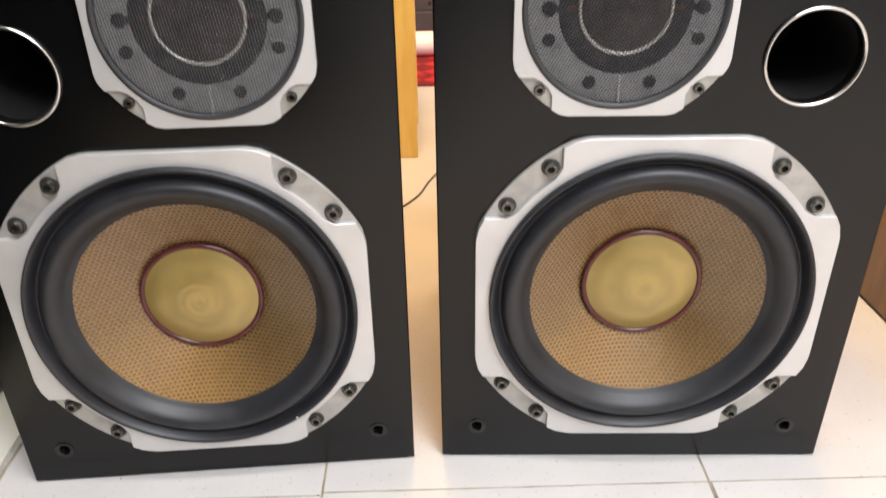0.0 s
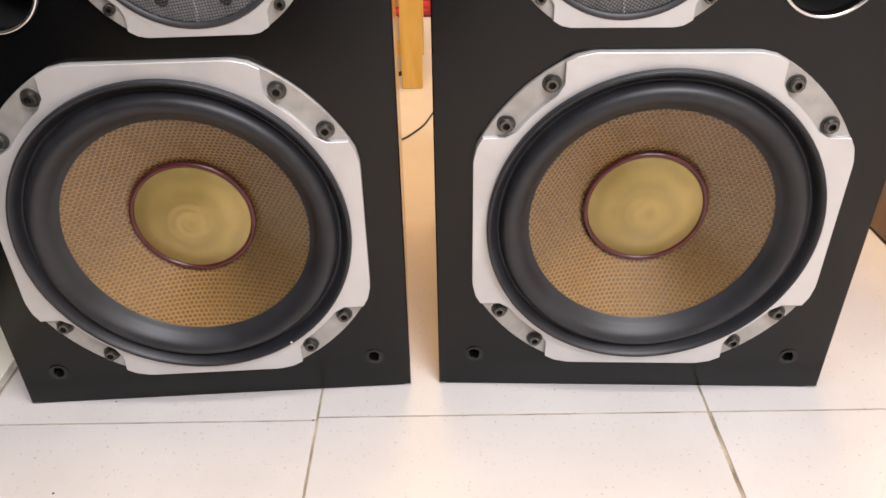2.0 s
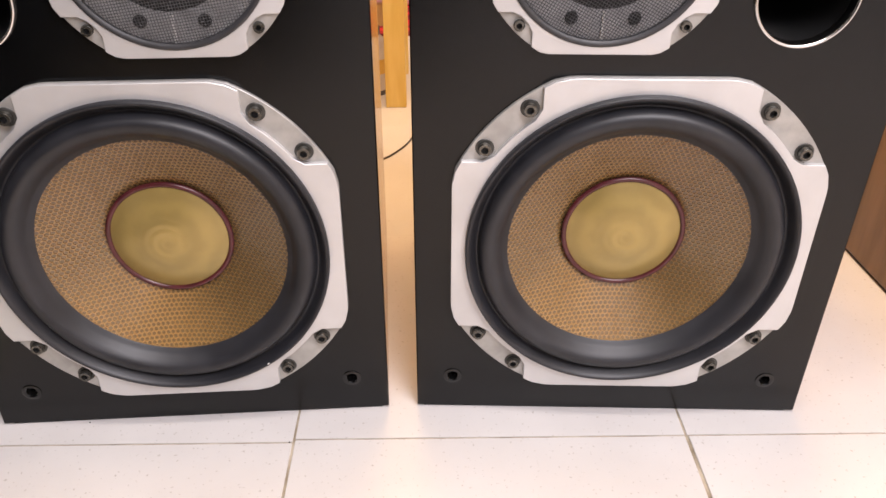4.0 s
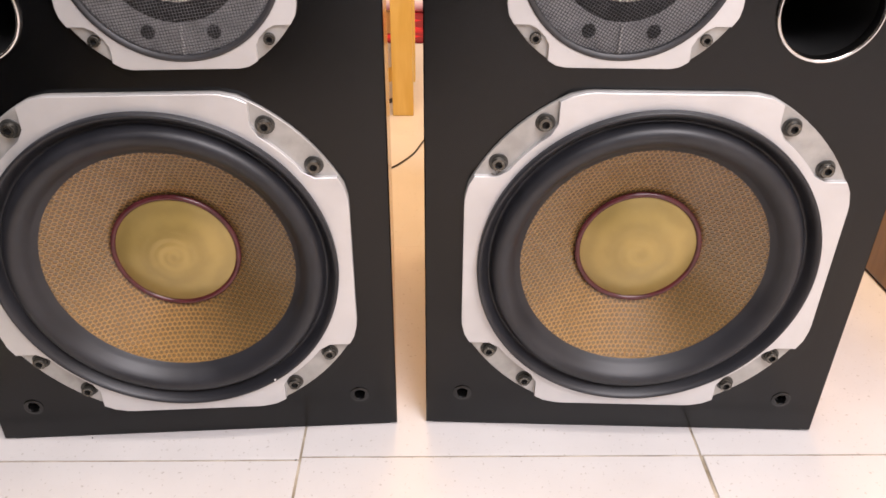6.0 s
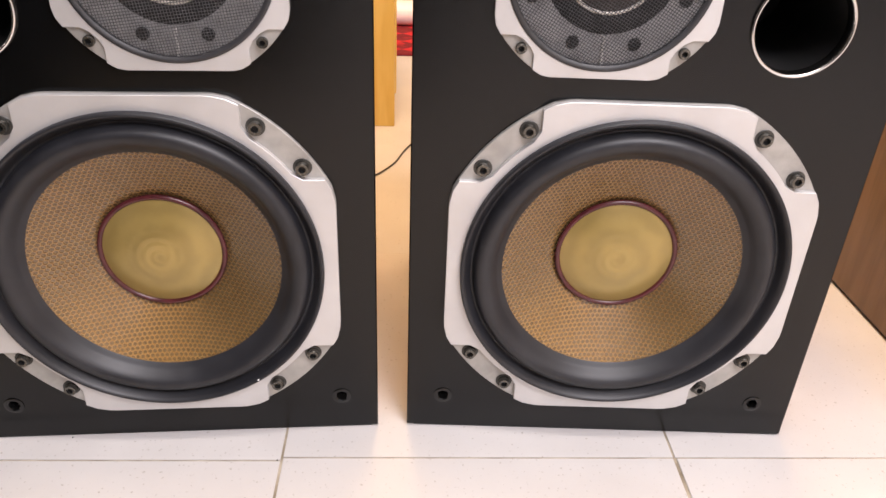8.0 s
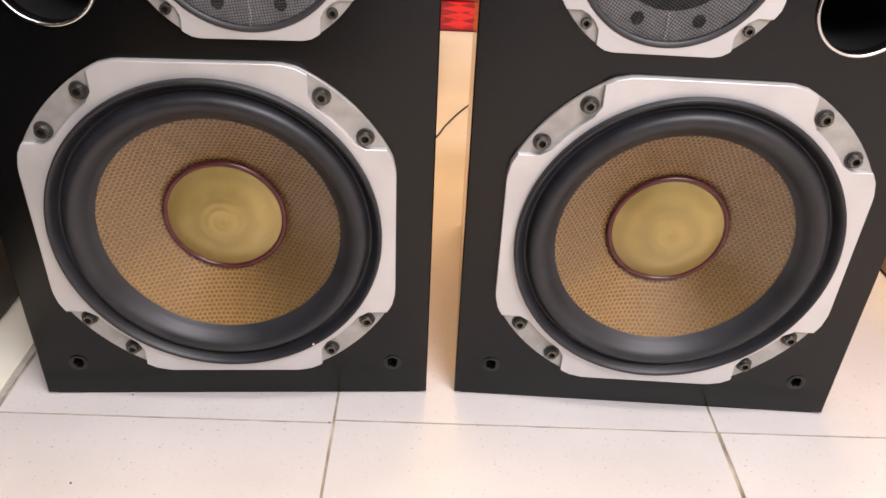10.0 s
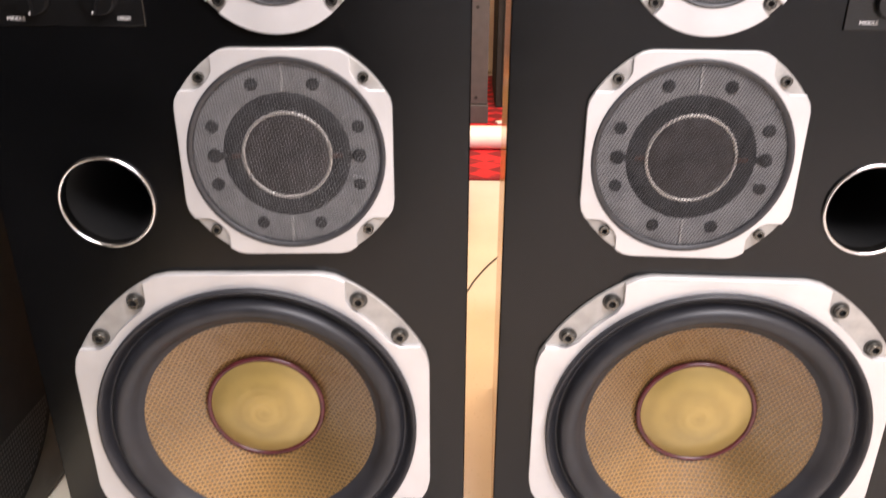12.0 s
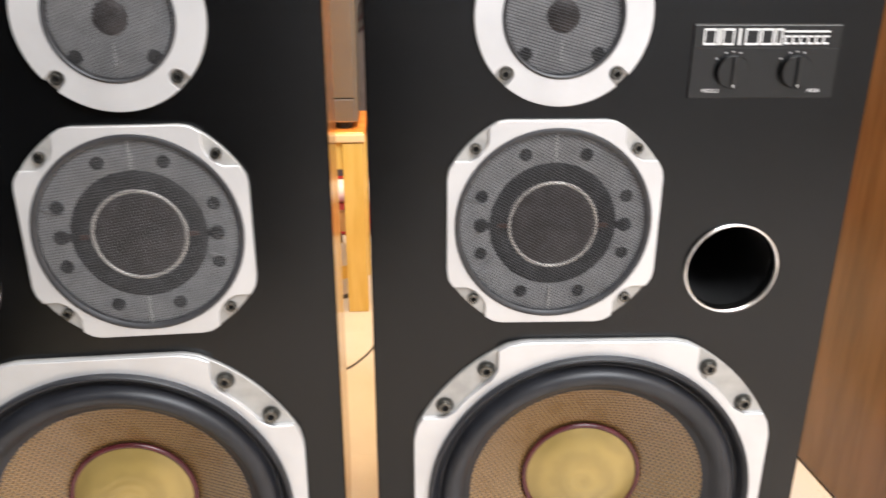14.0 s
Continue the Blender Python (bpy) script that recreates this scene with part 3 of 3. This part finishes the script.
def model_bar_mesh():
    bm = box(bmesh.new(), 0.0130, 0.0480, 0.0218, 0.0232, 0.0016, 0.0019)
    for i in range(6):
        x = 0.0130 + 0.0060 * i
        box(bm, x, x + 0.0047, 0.0129, 0.0143, 0.0016, 0.0019)
        box(bm, x, x + 0.0047, 0.0181, 0.0195, 0.0016, 0.0019)
        box(bm, x, x + 0.0012, 0.0143, 0.0181, 0.0016, 0.0019)
    return mesh_of(bm, "model_bar", WHITE)


A_LOGO, A_MODEL = logo_mesh(), model_bar_mesh()
# bright line of the panel's top bevel, put into the colour
A_LINE = box_mesh("panel_line", GREYLINE, -0.0566, 0.0566, 0.0268, 0.0273, 0.0016, 0.0019)
A_GROOVE = box_mesh("panel_groove", HOLE, -0.0566, 0.0566, 0.0098, 0.0103, 0.0016, 0.0018)
A_TICK = box_mesh("scale_mark", DIMPRINT, -0.0008, 0.0008, -0.0006, 0.0006, 0.0016, 0.0018)


def loudspeaker(s, x, y, turn, screen_turn, label):
    """s: 1 has the port to its right, -1 is the mirrored one."""
    m = pose(x, y, LIFT, 0, 0, turn)
    thing = new("loudspeaker")
    thing.matrix_basis = m
    tagged(thing, label, "loudspeaker", group="pair of loudspeakers")
    up = pose(0, 0, 0, 90)  # baffle plane to upright, facing -y

    def at(u, v, w=0.0, spin=0.0):
        return up @ pose(u, v, w, 0, 0, spin)

    part("baffle", BAFFLES[s], thing, up, "black satin painted front board")
    bm = box(bmesh.new(), -HW - (RIM if s < 0 else 0), HW + (RIM if s > 0 else 0), 0.0200, CAB_D, -0.0013, CAB_H)
    front = [f for f in bm.faces if f.calc_center_median().y < 0.0201]
    bmesh.ops.delete(bm, geom=front, context="FACES")
    part("cabinet", mesh_of(bm, "cabinet", WOOD), thing, None, "glossy brown lacquered wooden box")

    part("foot", box_mesh("foot", HOLE, -HW + 0.007, HW - 0.007, 0.002, CAB_D - 0.01, -LIFT, -0.0014), thing, None, "thin black felt foot")

    wf = part("woofer", W_FRAME, thing, at(*WOOFER), "cast silver frame with honeycomb cone")
    part("surround", W_SURR, wf, None, "black rubber roll surround")
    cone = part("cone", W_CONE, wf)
    tagged(part("honeycomb", W_COMB, wf, None, "amber honeycomb cell walls"), kind="stuff")
    part("skin", W_SKIN, wf, None, "clear glossy resin skin")
    part("dust_cap", W_CAP, wf, pose(0, 0, 0, 0, 0, 40 * s), "olive gold woven cap")
    part("cap_ring", W_RING, wf, pose(0, 0, -0.0262), "dark maroon glue ring")
    for a in (35.95, 53.55):
        for q in range(4):
            t = radians(a + 90 * q)
            spot = pose(0.1683 * math.cos(t), 0.1683 * math.sin(t), 0.0036, 0, 0, a * 7 + q * 31)
            part("socket_screw", SCREW, wf, spot)
            part("counterbore_shade", SCREW_SHADE, wf, spot)

    mf = part("midrange", M_FRAME, thing, at(s * MID[0], MID[1]), "cast silver frame behind woven wire")
    part("gasket", M_GASKET, mf)
    part("driver_plate", M_PLATE, mf, pose(0, 0, 0.0030))
    part("cloth_surround", M_ROLL, mf, pose(0, 0, 0.0030))
    part("dome", M_DOME, mf, pose(0, 0, 0.0030), "dark brown dome")
    part("voice_coil_ring", M_RING, mf, pose(0, 0, 0.0042), "bright metal ring")
    for q in range(8):
        t = radians(22.5 + 45 * q)
        part("plate_screw", M_DOT, mf, pose(0.0640 * math.cos(t), 0.0640 * math.sin(t), 0.0036))
    for q in range(2):
        part("lead_tab", M_TAB, mf, pose(0.0595 * (1 - 2 * q), 0, 0.0036, 0, 0, 180 * (1 - q)))
        part("lead_strip", M_LEAD, mf, pose(0.0415 * (1 - 2 * q), 0, 0.0048))
        part("plate_rib", M_RIB, mf, pose(0, 0.0655 * (1 - 2 * q), 0.0036))
    for a in (26, 154, 206, 334):
        t = radians(a)
        part("plate_spoke", M_SPOKE, mf, pose(0.0655 * math.cos(t + 0.13), 0.0655 * math.sin(t + 0.13), 0.0036, 0, 0, a - 82))
    part("wire_screen", M_SCREEN, mf, pose(0, 0, 0.0066, 0, 0, screen_turn), "grey woven wire screen")["kind"] = "stuff"
    for q in range(4):
        t = radians(45 + 90 * q)
        part("socket_screw", SMALL_SCREW, mf, pose(0.0917 * math.cos(t), 0.0917 * math.sin(t), 0.0034, 0, 0, 20 * q))

    tf = part("tweeter", T_PLATE, thing, at(s * TWEETER[0], TWEETER[1]), "round silver plate behind woven wire")
    part("gasket", T_GASKET, tf)
    part("driver_plate", T_BACK, tf, pose(0, 0, 0.0022))
    part("dome", T_DOME, tf, pose(0, 0, 0.0022), "small dark dome")
    for q in range(2):
        part("plate_rib", T_RIB, tf, pose(0, 0.0260 * (1 - 2 * q), 0.0028))
    for q in range(4):
        t = radians(45 + 90 * q)
        part("plate_screw", M_DOT, tf, pose(0.0395 * math.cos(t), 0.0395 * math.sin(t), 0.0026))
        part("socket_screw", SMALL_SCREW, tf, pose(0.0608 * math.cos(t), 0.0608 * math.sin(t), 0.0020, 0, 0, 17 * q))
    part("wire_screen", T_SCREEN, tf, pose(0, 0, 0.0060, 0, 0, screen_turn + 12), "grey woven wire screen")["kind"] = "stuff"

    pr = part("port_ring", P_RING, thing, at(s * PORT[0], PORT[1]), "bright metal port trim")
    part("port_tube", P_TUBE, pr)

    pa = part("attenuator_panel", A_PLATE, thing, at(s * PANEL_AT[0], PANEL_AT[1]), "black control panel with white print")
    part("logo", A_LOGO, pa, None, "plain white blocks")
    part("model_bar", A_MODEL, pa)
    part("panel_line", A_LINE, pa)
    part("panel_groove", A_GROOVE, pa)
    for kx, spin in ((-0.0254, 0), (0.0250, 0 if s > 0 else -18)):
        knob = part("knob", A_KNOB, pa, pose(kx, -0.0076, 0, 0, 0, spin))
        part("knob_mark", A_MARK, knob)
        for a in (140, 110, 90, 70):
            t = radians(a)
            part("scale_mark", A_TICK, pa, pose(kx + 0.0163 * math.cos(t), -0.0076 + 0.0150 * math.sin(t), 0))
    part("lettering", TEXT_MID, pa, pose(-0.0400, -0.0227, 0.0017))
    part("lettering", TEXT_HIGH, pa, pose(0.0420, -0.0227, 0.0017))
    for u in (-0.1610, 0.1610):
        for v in (0.0405, 0.6950):
            part("grille_socket", SOCKET, thing, at(u, v))
    return thing


loudspeaker(1, 0.3227, 0.0440, -2.14, -28, "black loudspeaker with amber honeycomb woofer, port beside a brown cabinet")
loudspeaker(-1, -0.1031, 0.0394, 3.00, 8, "black loudspeaker with amber honeycomb woofer, port beside a stone strip")

# ---- brown cabinet beside the pair ----
cab = tagged(new("sideboard"), "tall glossy brown veneered cabinet with black foot line", "cabinet")
cab.matrix_basis = pose(0.726, 0.30, 0, 0, 0, 2.5)
part("body", box_mesh("body", BROWN, 0.0, 0.42, -0.35, 0.55, 0.005, 0.95, bevel=0.002), cab)
part("foot", box_mesh("foot", HOLE, 0.004, 0.41, -0.34, 0.54, 0.0, 0.005), cab, None, "black base strip")

# ---- black speaker box on the stone strip ----
def floor_speaker():
    th = tagged(new("floor_speaker"), "black speaker box with perforated metal grille on stone strip", "loudspeaker")
    th.matrix_basis = pose(-0.405, 0.225, 0.004)
    # the unseen near end is drawn long to darken the left baffle's reflection
    part("body", box_mesh("body", BOXGREY, -0.50, 0.0, -1.00, 0.0, 0.0, 0.62, bevel=0.012, seg=3), th)
    w, h, r = 0.96, 0.53, 0.16
    out = []
    for cx, cy, a0 in ((w / 2 - r, h / 2 - r, 0), (-w / 2 + r, h / 2 - r, 90), (-w / 2 + r, -h / 2 + r, 180), (w / 2 - r, -h / 2 + r, 270)):
        out += arc(r, radians(a0), radians(a0 + 90), 14, cx, cy)
    m = Matrix.Translation((0.0, -0.50, 0.042 + h / 2)) @ Matrix(((0, 0, 1, 0), (1, 0, 0, 0), (0, 1, 0, 0), (0, 0, 0, 1)))
    part("grille", mesh_of(prism(bmesh.new(), out, [], 0.0, 0.010, 0.004), "grille", GRILLE), th, m, "black perforated sheet")
    bm = bmesh.new()
    for i in range(95):
        for j in range(14):
            x, y = 0.050 + i * 0.0045, -h / 2 + 0.012 + j * 0.006
            if abs(x) > w / 2 - r and y < -h / 2 + r and math.hypot(abs(x) - (w / 2 - r), -h / 2 + r - y) > r - 0.010:
                continue
            box(bm, x, x + 0.0022, y, y + 0.004, 0.0098, 0.0104)
    tagged(part("perforation", mesh_of(bm, "perforation", PERF), th, m), kind="stuff")
    return th


floor_speaker()

# ---- stool with a silver component, behind the gap ----
def stool():
    th = tagged(new("wooden_stool"), "low pine stool with orange lacquered seat", "stool")
    th.matrix_basis = pose(0.0, 0.0, 0)
    part("seat", box_mesh("seat", ORANGE, -0.36, 0.097, 0.903, 1.135, 0.352, 0.372, bevel=0.006, seg=3), th, None, "orange lacquered top")
    # strip along the seat front: the edge's highlight put into a paler colour
    part("front_edge", box_mesh("front_edge", PINE_PALE, -0.36, 0.096, 0.896, 0.9025, 0.354, 0.369, bevel=0.002), th, None, "front edge with its highlight painted pale")
    part("apron", box_mesh("apron", PINE, -0.30, 0.052, 0.906, 0.926, 0.300, 0.3515), th)
    for x in (0.0525, -0.34):
        part("leg", box_mesh("leg", PINE, x, x + 0.0405, 0.899, 0.934, 0.0, 0.3515, bevel=0.002), th)
        part("leg", box_mesh("leg", PINE, x, x + 0.0405, 1.095, 1.130, 0.0, 0.3515, bevel=0.002), th)
        part("stretcher", box_mesh("stretcher", PINE, x + 0.008, x + 0.030, 0.9345, 1.0945, 0.19, 0.225, bevel=0.002), th)
    part("stretcher", box_mesh("stretcher", PINE_PALE, -0.298, 0.052, 1.102, 1.122, 0.105, 0.150, bevel=0.002), th)
    return th


stool()


def component():
    th = tagged(new("hifi_component"), "champagne silver amplifier with black feet on stool", "amplifier")
    part("body", box_mesh("body", CHAMPAGNE, -0.34, 0.083, 0.945, 1.125, 0.384, 0.70, bevel=0.002), th)
    part("upper_panel", box_mesh("upper_panel", CHAMPAGNE, -0.34, 0.0775, 0.925, 0.9445, 0.4330, 0.70, bevel=0.003), th, None, "brushed silver front")
    part("lower_panel", box_mesh("lower_panel", CHAMPAGNE, -0.34, 0.0760, 0.929, 0.9445, 0.3860, 0.4310, bevel=0.003), th, None, "brushed silver lower flap")
    for x in (0.055, -0.31):
        for y in (0.955, 1.10):
            part("foot", mesh_of(lathe(bmesh.new(), [(0.015, 0), (0.016, 0.003), (0.016, 0.012), (0, 0.012)], 20), "foot", HOLE), th, pose(x, y, 0.3725), "black rubber foot")
    return th


component()

bottle = tagged(new("bottle"), "small white bottle with yellow label under the stool", "bottle")
bottle.matrix_basis = pose(0.030, 0.985, 0)
part("base", mesh_of(lathe(bmesh.new(), [(0, 0), (0.021, 0), (0.022, 0.004), (0.022, 0.010), (0, 0.010)], 24), "base", GREYBLACK), bottle, None, "grey foot")
part("body", mesh_of(lathe(bmesh.new(), [(0.021, 0.010), (0.021, 0.105), (0.018, 0.115), (0.010, 0.122), (0, 0.122)], 24), "body", PLASTIC, smooth=True), bottle)
part("label", mesh_of(lathe(bmesh.new(), [(0.0211, 0.045), (0.0216, 0.0455), (0.0216, 0.0745), (0.0211, 0.075)], 24), "label", YELLOWLABEL, smooth=True), bottle, None, "yellow band")
part("cap", mesh_of(lathe(bmesh.new(), [(0.010, 0.122), (0.0105, 0.123), (0.0105, 0.138), (0.009, 0.140), (0, 0.140)], 20), "cap", GREYBLACK, smooth=True), bottle, None, "grey cap")

# ---- rug, roll, cable and what stands behind ----
rug = tagged(new("rug", box_mesh("rug", RUG, -1.0, 1.3, 1.376, 2.75, 0.0005, 0.007, bevel=0.002)), "red patterned woven rug on the tiles", "rug")
bm = lathe(bmesh.new(), [(0.0, -0.55), (0.030, -0.55), (0.034, -0.546), (0.034, 0.546), (0.030, 0.55), (0.0, 0.55)], 40)
roll = tagged(new("rolled_sheet", mesh_of(bm, "rolled_sheet", ROLL, smooth=True)), "white rolled sheet lying on the red rug", "roll")
roll.matrix_basis = pose(0.10, 1.655, 0.041, 0, 90, 0)
scrap = tagged(new("paper_scrap", box_mesh("paper_scrap", ROLL, -0.02, 0.02, -0.012, 0.012, 0.0, 0.008, bevel=0.003)), "small crumpled pale scrap on the rug", "paper")
scrap.matrix_basis = pose(0.215, 1.95, 0.0072, 0, 0, 20)

cu = bpy.data.curves.new("cable", "CURVE")
cu.dimensions, cu.bevel_depth, cu.bevel_resolution = "3D", 0.0015, 2
sp = cu.splines.new("NURBS")
pts = [(-0.05, 0.60), (0.05, 0.64), (0.080, 0.686), (0.101, 0.722), (0.110, 0.765), (0.125, 0.800), (0.145, 0.855), (0.20, 0.95), (0.32, 1.02)]
sp.points.add(len(pts) - 1)
for q, (x, y) in zip(sp.points, pts):
    q.co = (x, y, 0.0022, 1)
sp.use_endpoint_u = True
tmp = bpy.data.objects.new("cable", cu)
scene.collection.objects.link(tmp)
me = bpy.data.meshes.new_from_object(tmp.evaluated_get(bpy.context.evaluated_depsgraph_get()))
bpy.data.objects.remove(tmp)
me.materials.clear()
me.materials.append(CABLE)
tagged(new("cable", me), "thin black cable lying on the tiles", "cable")


lint = tagged(new("lint_speck", mesh_of(lathe(bmesh.new(), [(0, 0), (0.0011, 0.0004), (0.0009, 0.0012), (0, 0.0015)], 8), "lint_speck", WHITE, smooth=True)),
              "tiny white lint speck on the black surround", "lint")
lint.matrix_basis = pose(-0.1031, 0.0394, LIFT, 0, 0, 3.0) @ pose(0.0818, -0.0150, 0.0772, 90)


for x, y, size in ((-0.216, 0.027, 0.0009), (-0.233, -0.092, 0.0012), (-0.004, -0.004, 0.0010)):
    crumb = tagged(new("dirt_crumb", mesh_of(lathe(bmesh.new(), [(0, 0), (size, 0), (size * 0.8, size * 0.6), (0, size * 0.9)], 7), "dirt_crumb", CABLE)),
                   "tiny dark dirt crumb on a white tile", "dirt", group="crumbs on the floor")
    crumb.matrix_basis = pose(x, y + 0.0045, 0)


def far_speaker():
    th = tagged(new("tower_speaker"), "charcoal tower speaker with bare woofer on rug", "loudspeaker")
    th.matrix_basis = pose(-0.02, 1.95, 0.0072)
    part("body", box_mesh("body", GREYBLACK, -0.185, 0.185, 0.0, 0.33, 0.062, 1.0, bevel=0.004), th)
    part("plinth", box_mesh("plinth", GREYBLACK, -0.190, 0.188, -0.006, 0.33, 0.0, 0.0615, bevel=0.003), th)
    up = pose(0, 0, 0, 90)
    w = part("woofer", mesh_of(lathe(bmesh.new(), [(0.158, 0), (0.158, 0.006), (0.150, 0.010), (0.143, 0.006), (0.136, 0.004), (0.126, 0.012), (0.114, 0.004), (0.04, -0.03), (0.0, -0.02)], 64), "woofer", RUBBER, smooth=True),
             th, up @ pose(-0.02, 0.585, 0.0))
    for x in (-0.147, 0.147):
        for z in (0.085, 0.370):
            part("socket_hole", mesh_of(lathe(bmesh.new(), [(0.0055, 0), (0.0055, 0.001), (0.004, 0.0012), (0, 0.0008)], 16), "socket_hole", HOLE), th, up @ pose(x, z, 0))
    return th


far_speaker()
# added black box that fills the dark background beside the tower speaker
back = tagged(new("dark_backdrop_box"), "plain black box filling the dark background", "cabinet")
back.matrix_basis = pose(0.42, 2.16, 0.0072)
part("body", box_mesh("body", BLACKVOID, -0.22, 0.22, 0.012, 0.40, 0.0, 1.1, bevel=0.005), back)
part("front", box_mesh("front", BLACKVOID, -0.20, 0.20, 0.0, 0.0115, 0.03, 1.07, bevel=0.003), back)

# ---- floor tiles ----
GAP_X, GAP_Y = 0.0013, 0.0009


def tile_mesh(x0, x1, gap_y, bevel):
    return box_mesh("tile", TILE, x0 + GAP_X, x1 - GAP_X, gap_y, 0.4 - gap_y, -0.0012, 0.0, bevel=bevel, seg=1)


whole, cut = tile_mesh(0.0, 0.4, GAP_Y, 0.0005), tile_mesh(EDGE_X, 0.0, GAP_Y, 0.0005)
tight, tight_cut = tile_mesh(0.0, 0.4, 0.00005, 0.0001), tile_mesh(EDGE_X, 0.0, 0.00005, 0.0001)
for i in range(-1, 5):
    for j in range(-6, 7):
        # the rows behind the speakers are laid without an open joint
        y = 0.0045 + j * 0.4 - (0.004 if i < 0 else 0) + (0.0008 if j >= 0 else 0)
        me = (cut if i < 0 else whole) if j < 0 else (tight_cut if i < 0 else tight)
        part("tile", me, floor, pose(max(i, 0) * 0.4 + (0.0012 if j == -1 and i > 0 else 0), y, 0))
